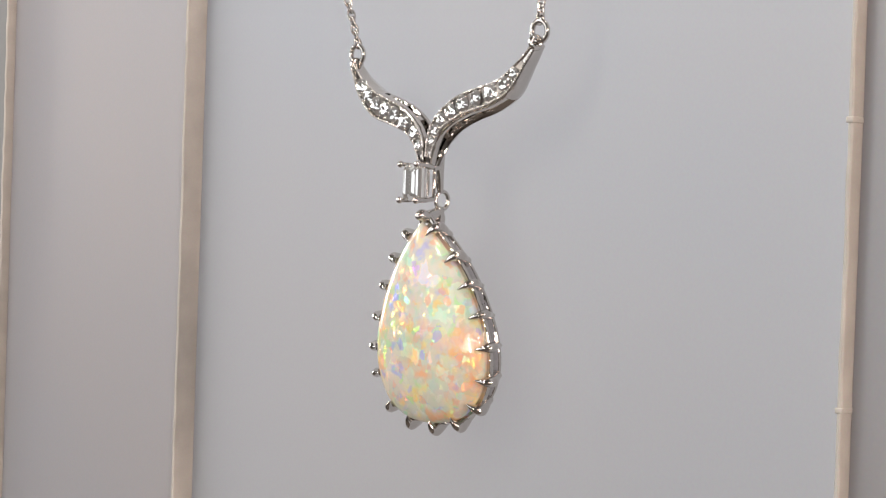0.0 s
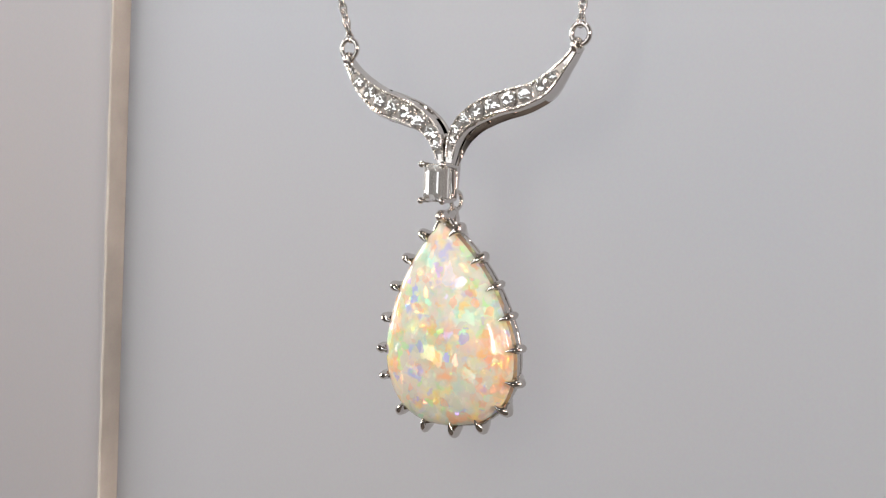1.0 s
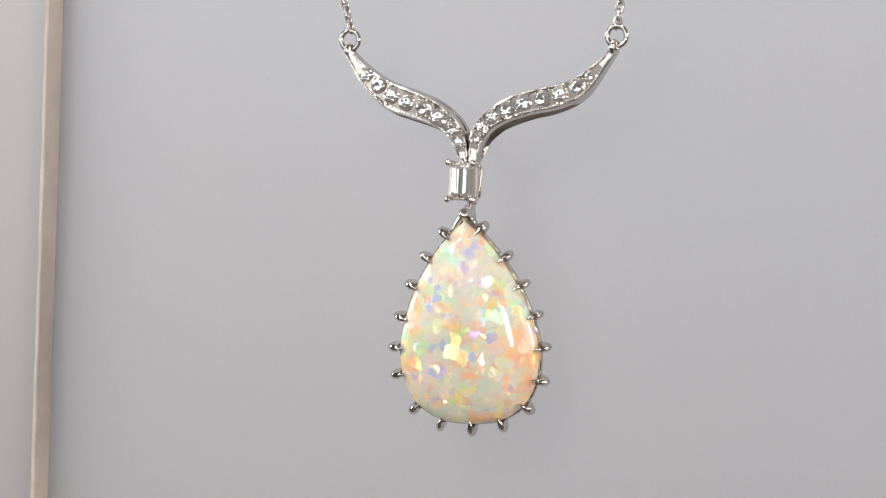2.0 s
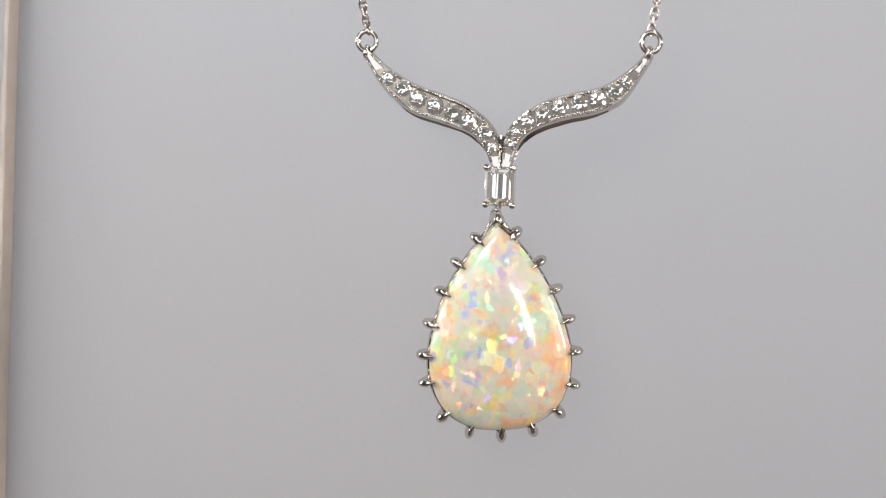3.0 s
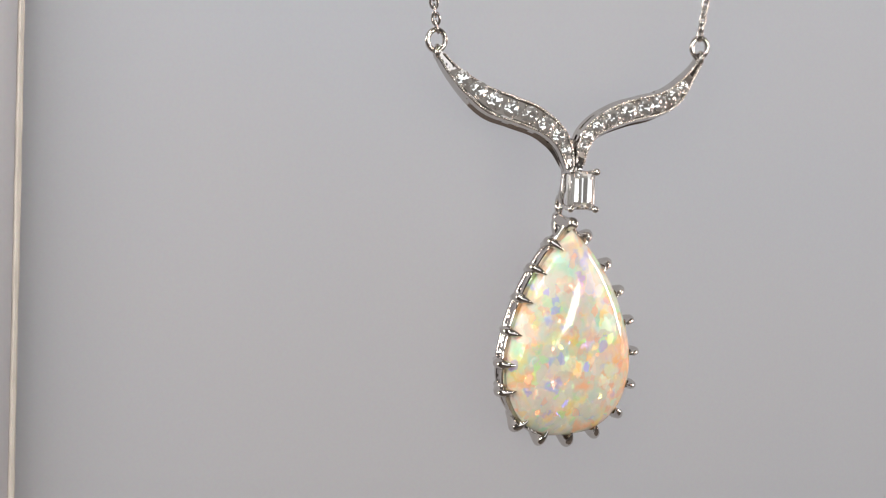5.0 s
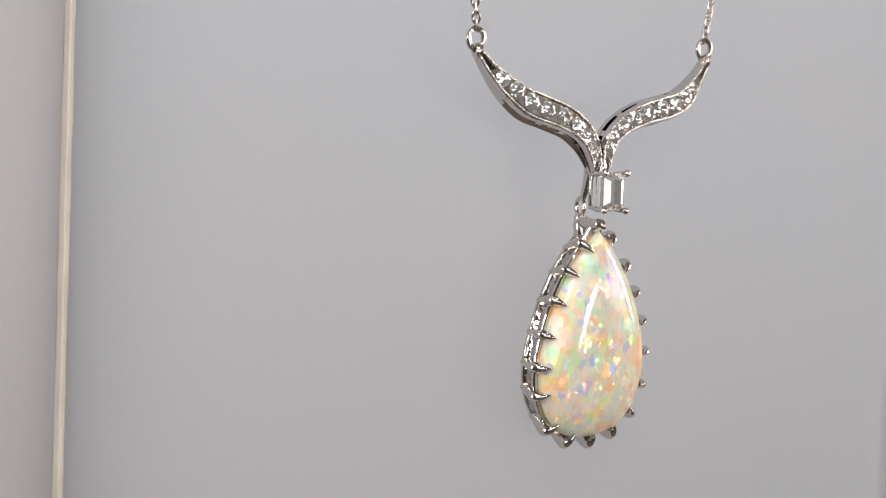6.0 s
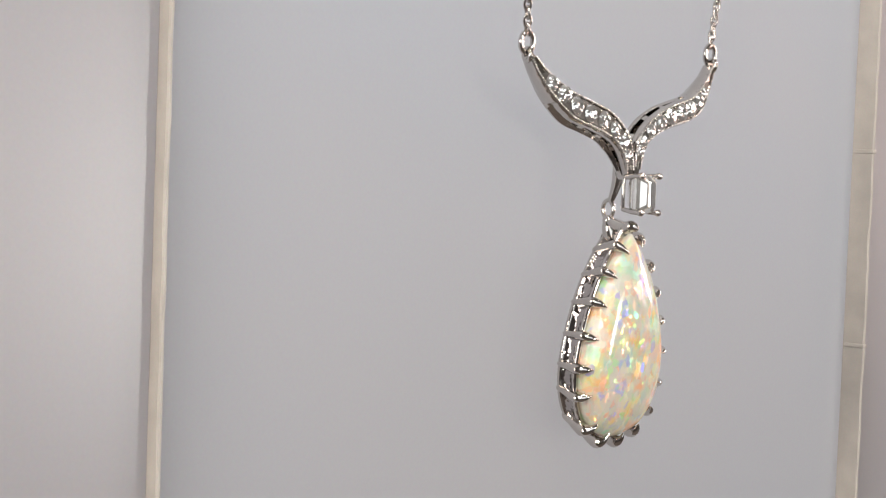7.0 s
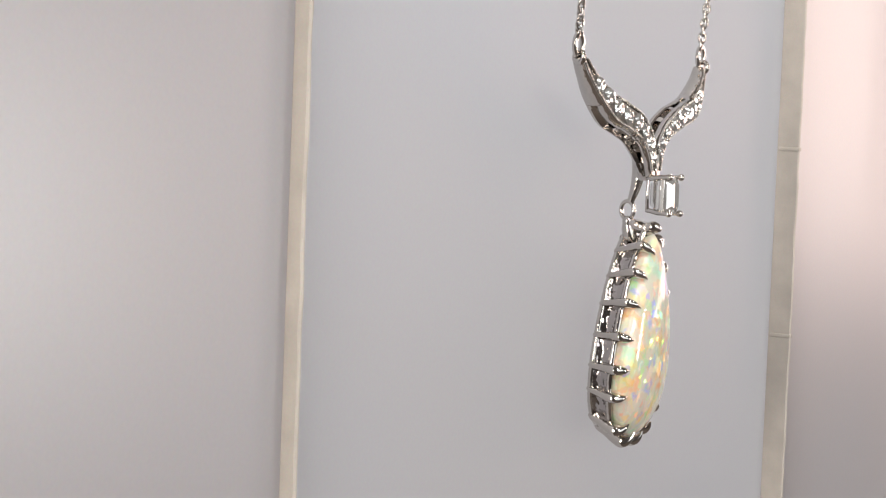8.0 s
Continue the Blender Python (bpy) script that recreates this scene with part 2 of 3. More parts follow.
def tube(bm, path, radii, sides=10, closed=False, flat=1.0, side=None):
    """A tube along the path; flat squeezes it along the side direction."""
    n, rings = len(path), []
    ref = Vector(side) if side else Vector((0.13, 0.21, 0.97))
    for i, q in enumerate(path):
        a = path[(i - 1) % n] if closed or i else path[0]
        b = path[(i + 1) % n] if closed or i < n - 1 else path[-1]
        t = (b - a).normalized()
        u = (ref - ref.dot(t) * t).normalized()
        v = t.cross(u)
        r = radii if isinstance(radii, (int, float)) else radii[i]
        rings.append([bm.verts.new(q + r * (flat * math.cos(2 * math.pi * k / sides) * u + math.sin(2 * math.pi * k / sides) * v))
                      for k in range(sides)])
    for i in range(n if closed else n - 1):
        a, b = rings[i], rings[(i + 1) % n]
        for k in range(sides):
            bm.faces.new((a[k], a[(k + 1) % sides], b[(k + 1) % sides], b[k]))
    if not closed:
        bm.faces.new(rings[0])
        bm.faces.new(rings[-1][::-1])
    return bm


def ball(bm, at, r, u=12, v=8):
    res = bmesh.ops.create_uvsphere(bm, u_segments=u, v_segments=v, radius=r)
    bmesh.ops.translate(bm, vec=at, verts=res["verts"])
    return bm


def ring_path(rx, rz, n=28):
    return [Vector((rx * math.cos(2 * math.pi * k / n), 0, rz * math.sin(2 * math.pi * k / n))) for k in range(n)]


def loft(bm, sections, closed_ends=True):
    rows = [[bm.verts.new(q) for q in sec] for sec in sections]
    m = len(rows[0])
    for a, b in zip(rows, rows[1:]):
        for k in range(m):
            bm.faces.new((a[k], a[(k + 1) % m], b[(k + 1) % m], b[k]))
    if closed_ends:
        bm.faces.new(rows[0])
        bm.faces.new(rows[-1][::-1])
    return bm


# ---- the room that closes the place ----
def slab(name, lo, hi, mat, label, category="wall"):
    bm = box(bmesh.new(), lo, hi)
    return tagged(finish(name, bm, mat, smooth=False, unit=1), label, category, kind="structure")


slab("floor", (-1.8, -2.8, -0.1), (1.8, 1.0, 0.0), FLOORING, "plain dark floor of the room", "floor")
slab("ceiling", (-1.8, -2.8, 2.6), (1.8, 1.0, 2.7), PLASTER, "plain pale ceiling of the room", "ceiling")
slab("wall_west", (-1.8, -2.8, 0.0), (-1.7, 1.0, 2.6), SHADED_PLASTER, "plain side wall of the room, shade put into its colour")
slab("wall_east", (1.7, -2.8, 0.0), (1.8, 1.0, 2.6), PLASTER, "plain pale side wall of the room")
slab("wall_south", (-1.7, -2.8, 0.0), (1.7, -2.7, 2.6), SHADED_PLASTER, "plain wall of the room, shade put into its colour")
slab("wall_north", (-1.7, 0.9, 0.0), (1.7, 1.0, 2.6), PLASTER, "plain pale wall behind the white panels")

# backing of upright panels with thin projecting ribs between them
BOARD_Y = 5.75
SIDE_Y = 4.0
RIB_DEEP = 3.4
RIBS = (-124.4, -63.3, 59.2, 120.4)


def backing_panel(x0, x1, mat, label, y=SIDE_Y):
    # a thin sheet whose edges are folded back
    bm = bmesh.new()
    x0, x1, lo, hi = x0 + 0.35, x1 - 0.35, -1249.0, 700.0
    front = [bm.verts.new((x, y, z)) for x, z in ((x0, lo), (x1, lo), (x1, hi), (x0, hi))]
    back = [bm.verts.new((x, y + 4, z)) for x, z in ((x0, lo), (x1, lo), (x1, hi), (x0, hi))]
    bm.faces.new(front)
    for k in range(4):
        bm.faces.new((front[k], back[k], back[(k + 1) % 4], front[(k + 1) % 4]))
    ob = finish("backdrop_panel", bm, mat, smooth=False)
    ob.location = (0, 0, BASE_Z)
    return tagged(ob, label, "panel", "backdrop panels", "structure")


backing_panel(RIBS[0], RIBS[1], SATIN, "narrow satin white upright backdrop panel")
backing_panel(RIBS[1], RIBS[2], SHEET, "wide matt white upright backdrop panel behind the necklace", BOARD_Y)
backing_panel(RIBS[2], RIBS[3], SATIN, "narrow satin white upright backdrop panel")
backing_panel(-1690, RIBS[0], GREY, "wide matt grey upright backdrop panel")
backing_panel(RIBS[3], 1690, GREY, "wide matt grey upright backdrop panel")


def rib(x, marks=()):
    """A thin upright strip that stands proud of the panels, with a slightly wavy front edge."""
    bm = bmesh.new()
    rng = random.Random(int(x * 7))
    secs, z = [], -1249.0
    while z < 700:
        w = 0.28 + rng.uniform(-0.03, 0.05)
        f = BOARD_Y - RIB_DEEP + rng.uniform(-0.08, 0.08)
        secs.append([Vector((x - 0.33, 11.9, z)), Vector((x - w, f + 0.15, z)), Vector((x - w * 0.5, f, z)),
                     Vector((x + w * 0.5, f, z)), Vector((x + w, f + 0.15, z)), Vector((x + 0.33, 11.9, z))])
        z += 2.2 if -60 < z < 60 else 40.0
    loft(bm, secs)
    ob = finish("trim", bm, RIB, smooth=False)
    ob.location = (0, 0, BASE_Z)
    tagged(ob, "thin cream plastic strip between two backdrop panels", "trim", "strips between panels", "structure")
    for mz in marks:
        bm = box(bmesh.new(), (x - 0.42, BOARD_Y - RIB_DEEP - 0.12, mz - 0.3), (x + 0.42, BOARD_Y - 0.3, mz + 0.3), 0.1)
        part("clip", bm, RIB, ob, "small pale clip on the strip")
    return ob


rib(RIBS[0])
rib(RIBS[1])
rib(RIBS[2], (5.0, -23.4))
rib(RIBS[3])

# ---- the necklace ----
necklace = new("necklace")
necklace.location = (0, 0, BASE_Z)
tagged(necklace, "white gold necklace with diamond wings and a pear-shaped white opal drop", "necklace")


# wings: upper and lower edge (x, z), front face and depth from the outer tip to the middle
WING_L = (((-16.7, 13.9), (-14.6, 12.0), (-11.1, 10.0), (-7.76, 8.95), (-4.4, 7.7), (-1.66, 5.65), (-0.4, 3.3), (-0.05, 0.5)),
          ((-17.2, 13.5), (-15.95, 11.5), (-14.2, 9.3), (-11.0, 6.8), (-7.3, 5.7), (-4.0, 4.6), (-2.1, 3.0), (-0.9, 0.4)))
WING_R = (((16.7, 14.7), (15.2, 12.9), (12.1, 10.6), (8.85, 9.65), (5.5, 8.65), (2.3, 6.75), (0.5, 4.3), (0.1, 0.5)),
          ((17.2, 14.3), (16.0, 12.3), (13.9, 9.1), (10.9, 7.5), (7.0, 6.55), (3.6, 5.2), (1.9, 3.5), (0.95, 0.4)))
FRONT = (-0.75, -1.05, -1.55, -2.0, -2.3, -2.2, -2.1, -2.1)
DEEP = (1.45, 1.85, 2.35, 2.5, 2.65, 2.6, 2.4, 1.8)


def brilliant(r=1.0):
    """A round cut stone: table, star and kite facets, girdle and pavilion, facing -y."""
    bm = bmesh.new()
    def loop(rad, y, n, turn=0.0):
        return [bm.verts.new((rad * math.cos(2 * math.pi * (k + turn) / n), y, rad * math.sin(2 * math.pi * (k + turn) / n))) for k in range(n)]
    core = bm.verts.new((0, -0.30 * r, 0))
    table, mid, girdle = loop(0.50 * r, -0.36 * r, 8), loop(0.78 * r, -0.24 * r, 8, 0.5), loop(r, 0, 16)
    for k in range(8):
        j = (k + 1) % 8
        bm.faces.new((core, table[k], table[j]))
        bm.faces.new((table[k], mid[k], table[j]))
        g = [girdle[(2 * k + q) % 16] for q in range(-1, 4)]
        bm.faces.new((mid[k], g[1], g[2]))
        bm.faces.new((mid[k], g[2], g[3]))
        bm.faces.new((table[j], mid[k], g[3], mid[j]))
    tip = bm.verts.new((0, 0.8 * r, 0))
    for k in range(16):
        bm.faces.new((girdle[k], tip, girdle[(k + 1) % 16]))
    return bm


def wing(edges, back, seed):
    n = 60
    top = curve([(x, 0, z) for x, z in edges[0]], n)
    low = curve([(x, 0, z) for x, z in edges[1]], n)
    fy = [v.x + back * (1 - k / n) for k, v in enumerate(curve([(f, 0, 0) for f in FRONT], n))]
    dp = [v.x for v in curve([(d, 0, 0) for d in DEEP], n)]

    def section(i, near, far, inset=0.0):
        a, b = top[i].lerp(low[i], inset), low[i].lerp(top[i], inset)
        e, c = 0.10, (b - a)
        drop = (low[i] - top[i]).normalized() * (0.26 * max(0.0, min(1.0, (i - 14) / 16)) * (1 if i < 48 else (60 - i) / 12))
        def at(q, y):
            return Vector((q.x, fy[i] + y, q.z))
        out = c.normalized() * min(0.34, 0.17 * (far - near))
        half = (near + far) / 2
        return [at(a + c * e * 0.3, near), at(b - c * e * 0.3, near), at(b, near + 0.12), at(b + out + drop * half, half),
                at(b + drop * (far - 0.1), far - 0.1), at(b - c * e + drop * far, far),
                at(a + c * e, far), at(a, far - 0.1), at(a - out, half), at(a, near + 0.12)]

    def opening(i, y):
        """The slit between plate and rail begins as a point and widens."""
        f = min(1.0, (i - split) / 11)
        return dp[i] * 0.52 * (1 - f) + y * f

    bm = bmesh.new()
    split = 20
    loft(bm, [section(i, 0.0, dp[i]) for i in range(split + 1)])
    body = part("wing", bm, GOLD, necklace, "curved white gold wing set with small diamonds")
    bm = loft(bmesh.new(), [section(i, 0.0, opening(i, 1.0)) for i in range(split, n + 1)])
    part("front_plate", bm, GOLD, body)
    bm = loft(bmesh.new(), [section(i, opening(i, dp[i] - 0.75), dp[i]) for i in range(split, n + 1)])
    part("back_rail", bm, GOLD, body)
    for i0 in (31, 39, 48, 55):
        bm = loft(bmesh.new(), [section(i, 0.9, dp[i] - 0.6, 0.06) for i in (i0, i0 + 1, i0 + 2)])
        part("strut", bm, GOLD, body)
    # raised rims with beading along both edges
    for edge, other in ((top, low), (low, top)):
        path = [Vector((edge[i].lerp(other[i], 0.05).x, fy[i] - 0.05, edge[i].lerp(other[i], 0.05).z)) for i in range(2, n - 1)]
        rim = part("rim", tube(bmesh.new(), path, 0.16, 6), GOLD, body)
        bm, run, gap = bmesh.new(), 0.0, 0.30
        for a, b in zip(path, path[1:]):
            d = (b - a).length
            while run < d:
                q = a.lerp(b, run / d)
                ball(bm, (q.x, q.y - 0.12, q.z), 0.13, 6, 4)
                run += gap
            run -= d
        tagged(part("beading", bm, GOLD_MATT, body, "fine row of tiny metal beads"), kind="stuff")
    bm = loft(bmesh.new(), [section(i, -0.06, 0.3, 0.12) for i in range(9, 57)])
    part("stone_bed", bm, GOLD_SHADED_BED, body)
    # stones in a row, largest in the middle, each with four grains
    stone = part("pave_stone", brilliant(), DIAMOND, body, "small round brilliant diamond", smooth=False)
    grain = part("grain", ball(bmesh.new(), (0, 0, 0), 0.16, 8, 6), GOLD, body)
    rng = random.Random(seed)
    mid = [a.lerp(b, 0.5) for a, b in zip(top, low)]
    arc = [0.0]
    for a, b in zip(mid, mid[1:]):
        arc.append(arc[-1] + (b - a).length)
    run, first = arc[13], True
    while run < arc[55]:
        i = next(k for k in range(n) if arc[k + 1] > run)
        q = mid[i].lerp(mid[i + 1], (run - arc[i]) / (arc[i + 1] - arc[i]))
        wide = (top[i] - low[i]).length
        r = min(0.44 * wide, 1.12)
        nxt = mid[i + 1] - mid[i]
        turn = Euler((rng.uniform(-0.16, 0.16), rng.uniform(0, 0.8), rng.uniform(-0.16, 0.16)))
        m = Matrix.LocRotScale(Vector((q.x, fy[i] - 0.12, q.z)) * MM, turn, (r, r, r))
        if first:
            stone.matrix_local = m
        else:
            again(stone, m)
        across = (top[i] - low[i]).normalized()
        along = nxt.normalized()
        for sgn, ahead, off in ((-1, 1.02, 0.62), (1, 1.02, 0.62), (-1, 0.72, 0.95), (1, 0.72, 0.95)):
            g = q + along * r * ahead + across * sgn * min(off * r, wide * 0.40)
            gm = Matrix.Translation(Vector((g.x, fy[i] - 0.22, g.z)) * MM)
            if first:
                grain.matrix_local = gm
                first = False
            else:
                again(grain, gm)
        ahead_wide = (top[min(i + 5, n)] - low[min(i + 5, n)]).length
        run += 1.02 * (r + min(0.44 * ahead_wide, 1.12))
    return body


wing(WING_L, 0.0, 3)
wing(WING_R, 0.5, 5)


# jump rings and chain
def chain_side(tip, top_x, top_y, seed):
    bm = tube(bmesh.new(), ring_path(1.12, 1.2), 0.33, 10, True)
    jump = part("jump_ring", bm, GOLD, necklace, "round white gold jump ring")
    jump.matrix_local = Matrix.Translation(Vector(tip) * MM) @ Euler((0.05, 0.0, 0.12)).to_matrix().to_4x4()
    eye = part("eyelet", tube(bmesh.new(), ring_path(0.62, 0.66, 20), 0.33, 8, True), GOLD, necklace)
    eye.matrix_local = Matrix.Translation(Vector((tip[0] * 0.995, -0.1, tip[2] - 1.35)) * MM) @ Euler((0, 0, 1.35)).to_matrix().to_4x4()
    link = None
    rng = random.Random(seed)
    start = Vector((tip[0], tip[1], tip[2] + 1.5))
    end = Vector((top_x, top_y, 46.0))
    way = (end - start).normalized()
    pitch = 0.95
    for k in range(int((end - start).length / pitch)):
        if link is None:
            link = part("chain_link", tube(bmesh.new(), ring_path(0.43, 0.74, 18), 0.165, 7, True), GOLD, necklace)
        m = (Matrix.Translation((start + way * (pitch * k)) * MM) @ way.to_track_quat("Z", "Y").to_matrix().to_4x4()
             @ Euler((rng.uniform(-0.08, 0.08), 0, (0.6 if k % 2 else 0.6 + 1.5708) + rng.uniform(-0.15, 0.15))).to_matrix().to_4x4())
        if k == 0:
            link.matrix_local = m
        else:
            again(link, m)
    pin = tube(bmesh.new(), [Vector((top_x, BOARD_Y + 1, 45.2)), Vector((top_x, top_y, 45.2)), Vector((top_x, top_y - 1.3, 46.4))], 0.5, 10, side=(0, 0, 1))
    ob = finish("pin", pin, GOLD)
    ob.location = (0, 0, BASE_Z)
    tagged(ob, "small metal pin that holds the chain", "pin", "chain pins")


chain_side((-17.0, 0.0, 15.0), -23.6, -4.8, 1)
chain_side((17.0, 0.4, 16.0), 20.5, -1.2, 2)


# step-cut diamond in its open basket
def step_stone(hx, hz, y_front, y_back):
    bm = bmesh.new()
    def loop(kx, kz, y, cut):
        return [bm.verts.new((sx, y, sz)) for sx, sz in (
            (-kx + cut, -kz), (kx - cut, -kz), (kx, -kz + cut), (kx, kz - cut), (kx - cut, kz), (-kx + cut, kz), (-kx, kz - cut), (-kx, -kz + cut))]
    d = y_back - y_front
    loops = [loop(hx * kx, hz * kz, y_front + f * d, cut) for kx, kz, f, cut in (
        (0.46, 0.66, 0.0, 0.22), (0.66, 0.77, 0.06, 0.28), (0.84, 0.89, 0.14, 0.34), (1.0, 1.0, 0.26, 0.4), (1.0, 1.0, 0.36, 0.4),
        (0.9, 0.92, 0.55, 0.34), (0.68, 0.78, 0.78, 0.26), (0.3, 0.6, 1.0, 0.1))]
    bm.faces.new(loops[0])
    for a, b in zip(loops, loops[1:]):
        for k in range(8):
            bm.faces.new((a[k], b[k], b[(k + 1) % 8], a[(k + 1) % 8]))
    bm.faces.new(loops[-1][::-1])
    return bm


BX, BZ = 0.16, -1.74
basket = part("basket", bmesh.new(), GOLD, necklace, "open white gold basket with four ball-tipped prongs")
big = part("baguette_stone", step_stone(1.76, 2.18, -4.85, -1.7), STEP_DIAMOND, basket, "rectangular step-cut diamond", smooth=False)
big.location = (BX * MM, 0, BZ * MM)
for name, y, hx, hz, r in (("front_rail", -3.55, 1.54, 2.1, 0.2), ("back_rail", -1.75, 1.4, 1.98, 0.24)):
    loop = [Vector((BX + sx * hx, y, BZ + sz * hz)) for sx, sz in ((-1, -0.85), (-0.85, -1), (0.85, -1), (1, -0.85), (1, 0.85), (0.85, 1), (-0.85, 1), (-1, 0.85))]
    part(name, tube(bmesh.new(), loop, r, 8, True, side=(0, 1, 0)), GOLD, basket)
for sx in (-1, 1):
    for sz in (-1, 1):
        path = [Vector((BX + sx * 1.2, -1.6, BZ + sz * 1.85)), Vector((BX + sx * 1.54, -3.2, BZ + sz * 2.13)), Vector((BX + sx * 1.62, -4.5, BZ + sz * 2.2))]
        bm = tube(bmesh.new(), path, [0.3, 0.29, 0.27], 8)
        ball(bm, (BX + sx * 1.58, -4.68, BZ + sz * 2.18), 0.43)
        part("prong", bm, GOLD, basket)
stem = [Vector(q) for q in ((0.0, 0.1, 3.6), (0.0, 0.1, 1.4), (-0.1, 0.4, -0.8), (-0.35, 0.9, -2.7))]
part("stem", tube(bmesh.new(), curve(stem, 12), [1.15 - 0.06 * k for k in range(13)], 10, side=(1, 0, 0), flat=0.8), GOLD, basket)
part("bridge", tube(bmesh.new(), [Vector((0, -1.75, 0.6)), Vector((0, -0.6, 0.9)), Vector((0, 0.4, 1.2))], 0.5, 8, side=(1, 0, 0)), GOLD, basket)
secs = []
for z, hx, y0, y1 in ((4.2, 0.5, -1.0, 0.3), (3.0, 0.95, -1.3, 0.5), (1.6, 0.8, -1.7, 0.5), (0.4, 0.7, -1.9, 0.3), (-0.1, 0.55, -1.8, 0.1)):
    secs.append([Vector((0.04 + sx * hx * k, y, z)) for sx, y, k in ((-1, y0 + 0.2, 1), (-1, y1 - 0.2, 1), (-1, y1, 0.7), (1, y1, 0.7), (1, y1 - 0.2, 1), (1, y0 + 0.2, 1), (1, y0, 0.7), (-1, y0, 0.7))])
part("yoke", loft(bmesh.new(), secs), GOLD, basket)
loop = part("link_ring", tube(bmesh.new(), ring_path(0.92, 1.1), 0.26, 10, True), GOLD, necklace, "small ring that carries the drop")
loop.matrix_local = Matrix.Translation(Vector((-0.4, 1.25, -3.75)) * MM) @ Euler((0, 0, 1.45)).to_matrix().to_4x4()

# the drop: its own frame, u across, d to the front, w up
U = Vector((0.985, 0.161, 0.065)).normalized()
Wv = Vector((-0.053, -0.077, 0.9956))
Wv = (Wv - Wv.dot(U) * U).normalized()
D = U.cross(Wv)
ORIGIN = Vector((0.86, -1.40, -21.74))
PEAR = ((0.0, 15.3), (2.1, 13.4), (4.4, 10.5), (6.25, 7.3), (7.7, 3.6), (8.5, -0.1), (8.2, -3.9), (6.55, -7.1), (3.6, -9.0), (0.0, -9.5))


def local(u, w, d):
    return ORIGIN + U * u + Wv * w + D * d


HALF = curve([(u, w, 0) for u, w in PEAR], 45)
OUTLINE = [(p.x, p.y) for p in HALF] + [(-p.x, p.y) for p in HALF[-2:0:-1]]


def outward(k, lst=OUTLINE):
    n = len(lst)
    a, b = lst[(k - 1) % n], lst[(k + 1) % n]
    t = Vector((b[0] - a[0], b[1] - a[1])).normalized()
    return Vector((-t.y, t.x))


NORMALS = [outward(k) for k in range(len(OUTLINE))]


def offset(k, o):
    return OUTLINE[k][0] + NORMALS[k].x * o, OUTLINE[k][1] + NORMALS[k].y * o


CENTRE_W = 0.6


def pear_ring(shrink, d, o=0.0):
    """The outline drawn in towards the middle by a factor, at depth d."""
    out = []
    for k in range(len(OUTLINE)):
        u, w = offset(k, o)
        out.append(local(u * shrink, CENTRE_W + (w - CENTRE_W) * shrink, d))
    return out


bm = bmesh.new()
secs = [pear_ring(0.80, -2.6), pear_ring(0.90, -2.2), pear_ring(0.965, -1.4)]
for k in range(15):
    a = k / 14 * math.pi / 2
    secs.append(pear_ring(max(math.cos(a) ** 0.8, 0.012), -0.5 + 2.5 * math.sin(a) ** 1.15))
loft(bm, secs)
part("opal", bm, OPAL, necklace, "milky white pear-shaped opal cabochon with rainbow flecks")

setting = part("setting", bmesh.new(), GOLD, necklace, "white gold claw setting round the opal")


def ribbon(name, rows_, mat=GOLD):
    """A band round the drop; rows_ gives the outward offset and depth of its corners."""
    n, bm = len(OUTLINE), bmesh.new()
    rows = [[bm.verts.new(local(*offset(k, o), d)) for o, d in rows_] for k in range(n)]
    m = len(rows_)
    for k in range(n):
        a, b = rows[k], rows[(k + 1) % n]
        for j in range(m):
            bm.faces.new((a[j], a[(j + 1) % m], b[(j + 1) % m], b[j]))
    return part(name, bm, mat, setting)


ribbon("back_rail", ((-1.4, -4.5), (-0.70, -4.55), (-0.46, -4.3), (-0.44, -4.0), (-0.65, -3.8), (-1.4, -3.8)))
# the wall is dished in between its rails and opens towards the front
ribbon("gallery_wall", ((-1.3, -4.1), (-0.50, -4.0), (-0.72, -3.6), (-0.80, -3.1), (-0.66, -2.6), (-0.34, -2.15), (-0.10, -1.75), (-0.4, -1.5), (-1.0, -3.9)), GOLD_SHADED)
ribbon("front_rail", ((-0.6, -1.95), (0.14, -1.95), (0.30, -1.8), (0.30, -1.5), (0.16, -1.3), (-0.6, -1.3)))


def nearest(u, w):
    return min(range(len(OUTLINE)), key=lambda k: (OUTLINE[k][0] - u) ** 2 + (OUTLINE[k][1] - w) ** 2)


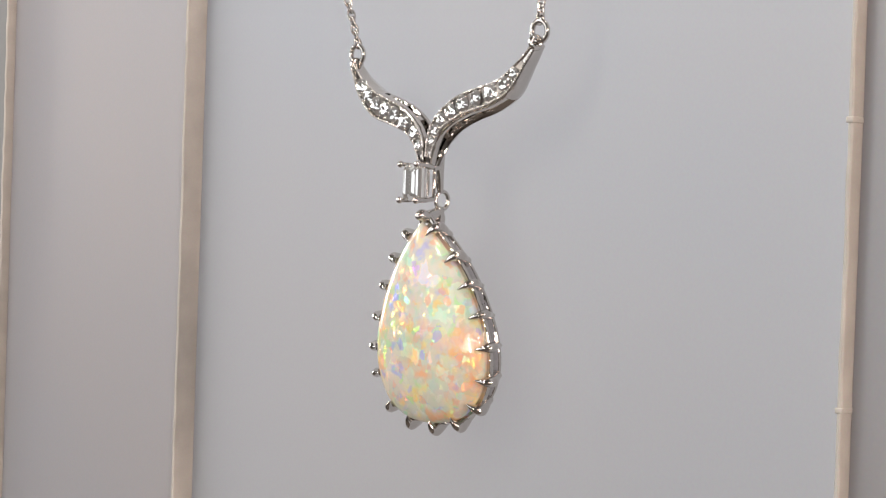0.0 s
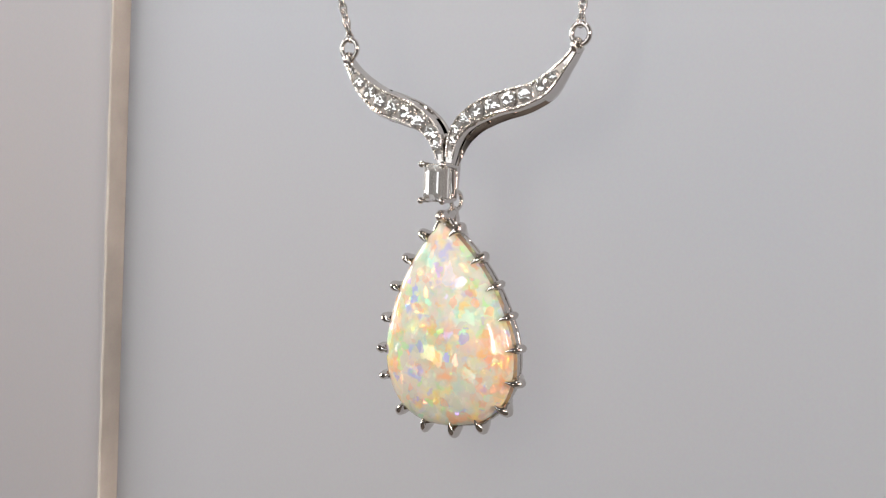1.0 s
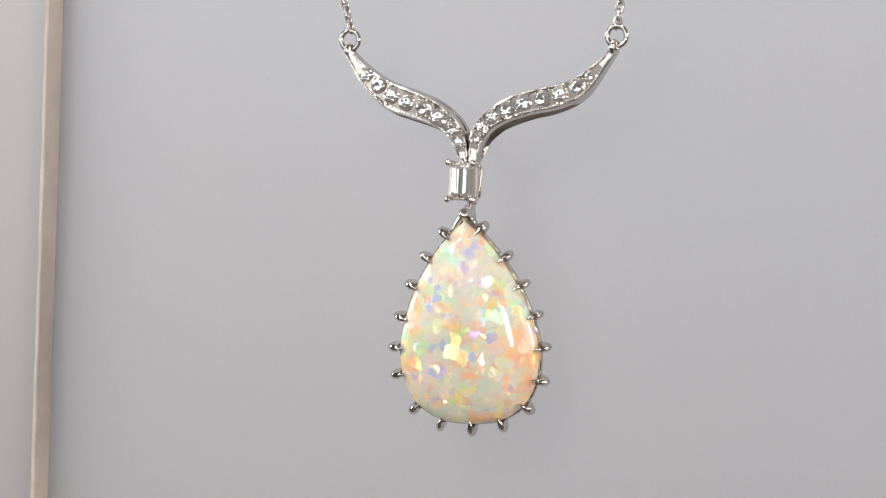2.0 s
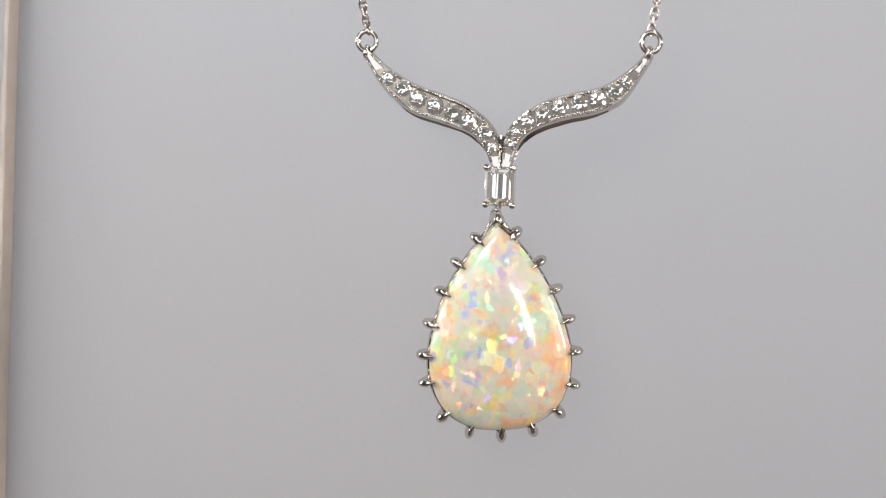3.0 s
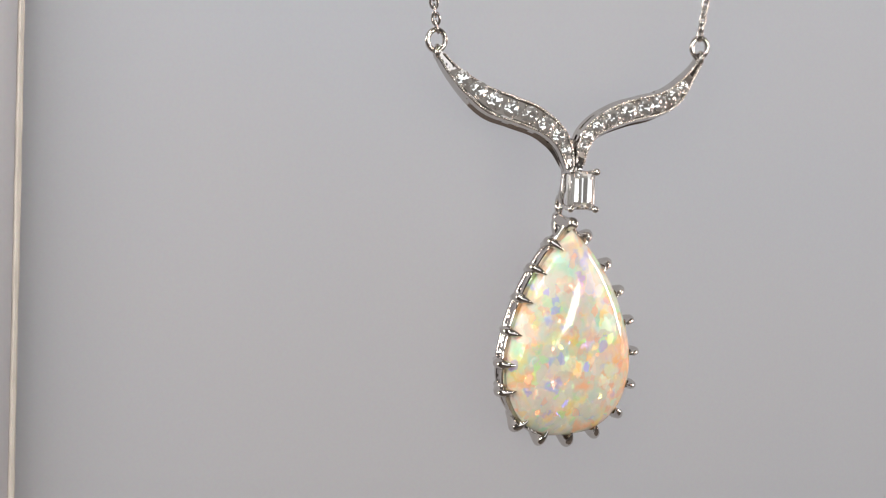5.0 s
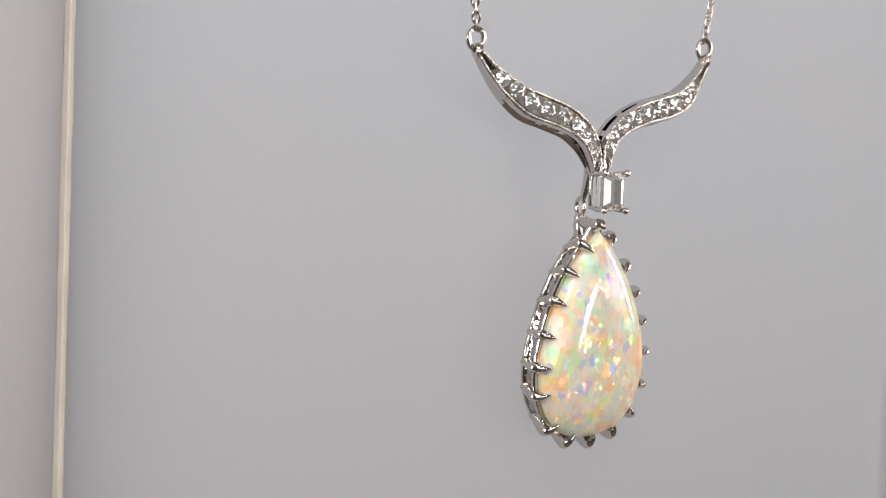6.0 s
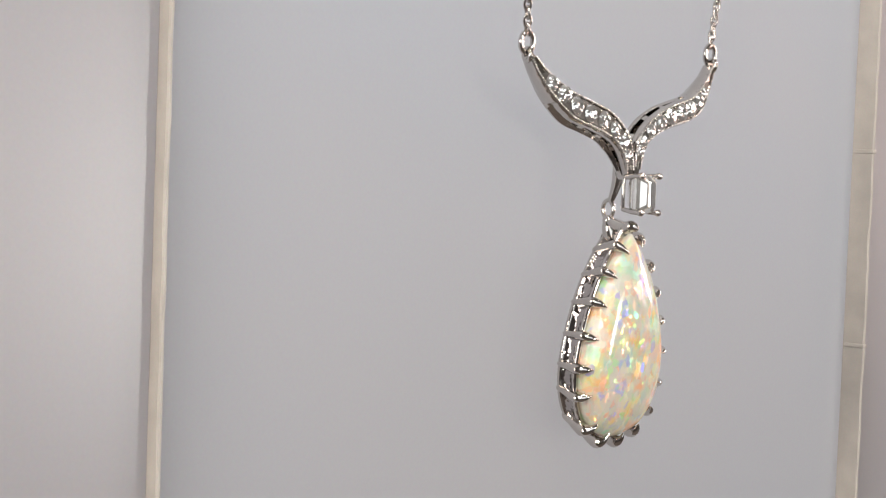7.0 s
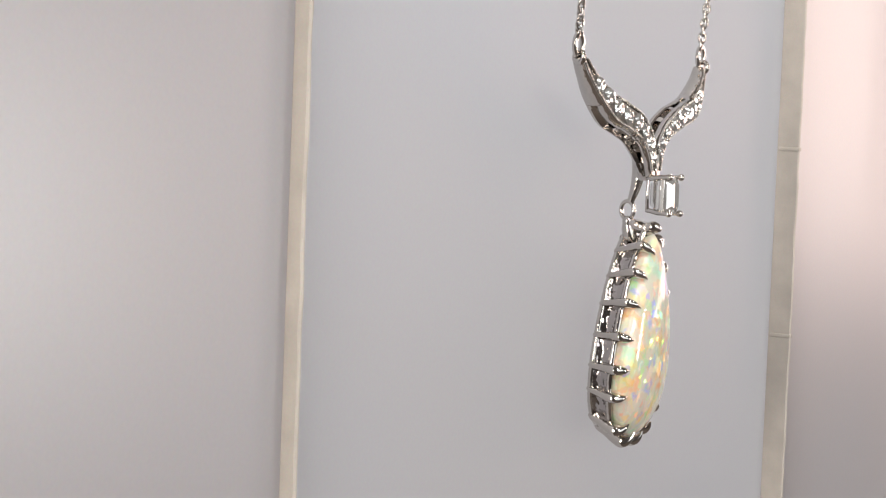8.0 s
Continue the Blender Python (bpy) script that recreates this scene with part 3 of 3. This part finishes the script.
CLAWS = ((2.0, 13.5), (4.4, 10.6), (6.2, 7.4), (7.7, 3.7), (8.5, -0.1), (8.2, -3.9), (6.5, -7.15), (3.7, -8.95))
LIFT = {-1: (0.0, 0.0, 0.15, 0.15, 0.1, 0.45, 0.5, 0.0), 1: (0.25, 0.1, 0.0, -0.1, -0.1, -0.1, -0.15, -0.15)}
rng = random.Random(11)
for sgn in (-1, 1):
    for (u, w), lift in zip(CLAWS + (((0.0, -9.4),) if sgn == 1 else ()), LIFT[sgn] + (0.0,)):
        k = nearest(u * sgn, w + lift)
        j = rng.uniform(-0.12, 0.12)
        fat = rng.uniform(0.9, 1.12)
        side = U * -NORMALS[k].y + Wv * NORMALS[k].x
        # solid horn: outer and inner line with half width, from the base to the tip
        outer = curve([(-0.60, -4.65, 0.22), (-0.10, -4.2, 0.36), (0.40, -3.2, 0.48), (1.1, -2.1, 0.58), (1.6, -0.95, 0.64), (1.2, 0.0, 0.54), (0.35, 0.50, 0.34), (-0.50, 0.58, 0.08)], 18)
        inner = curve([(-1.2, -4.5, 0.30), (-1.05, -4.0, 0.38), (-0.8, -3.0, 0.40), (-0.35, -1.8, 0.44), (0.10, -0.95, 0.46), (0.15, -0.3, 0.40), (0.0, 0.0, 0.26), (-0.42, 0.32, 0.07)], 18)
        secs = []
        for a, c in zip(outer, inner):
            def at_(o, d, s):
                x, y = offset(k, o)
                return local(x, y + j * (d + 4.5) / 4.5, d) + side * s
            def between(f, s):
                return at_(a.x * f + c.x * (1 - f), a.y * f + c.y * (1 - f), s * fat)
            secs.append([between(1, a.z * 0.2), between(0.86, a.z * 0.66), between(0.5, a.z), between(0, c.z), between(0, -c.z),
                         between(0.5, -a.z), between(0.86, -a.z * 0.66), between(1, -a.z * 0.2)])
        part("claw", loft(bmesh.new(), secs), GOLD, setting)
# the cap over the opal's point: an eye at the back for the ring, a wedge down to the wall and a horn to the front
cap_mesh = ball(bmesh.new(), local(0, 16.45, -3.7), 0.72)
tube(cap_mesh, curve([local(0, 16.5, -3.7), local(0, 15.4, -3.5), local(0, 14.2, -3.0)], 6), [0.62, 0.74, 0.84, 0.88, 0.88, 0.84, 0.7], 10, side=U)
tube(cap_mesh, curve([local(0, 16.35, -3.6), local(0, 16.0, -2.4), local(0, 15.85, -1.2), local(0, 16.1, -0.3), local(0, 15.8, 0.5)], 12),
     [0.62, 0.72, 0.78, 0.8, 0.8, 0.8, 0.8, 0.82, 0.82, 0.76, 0.64, 0.46, 0.2], 10, side=U)
for sgn in (-1, 1):
    tube(cap_mesh, [local(sgn * 0.35, 15.9, -1.4), local(sgn * 1.0, 15.0, -1.5), local(sgn * 1.75, 13.9, -1.6)], [0.42, 0.36, 0.3], 8, side=D)
part("cap_claw", cap_mesh, GOLD, setting, "horned cap over the opal's point")
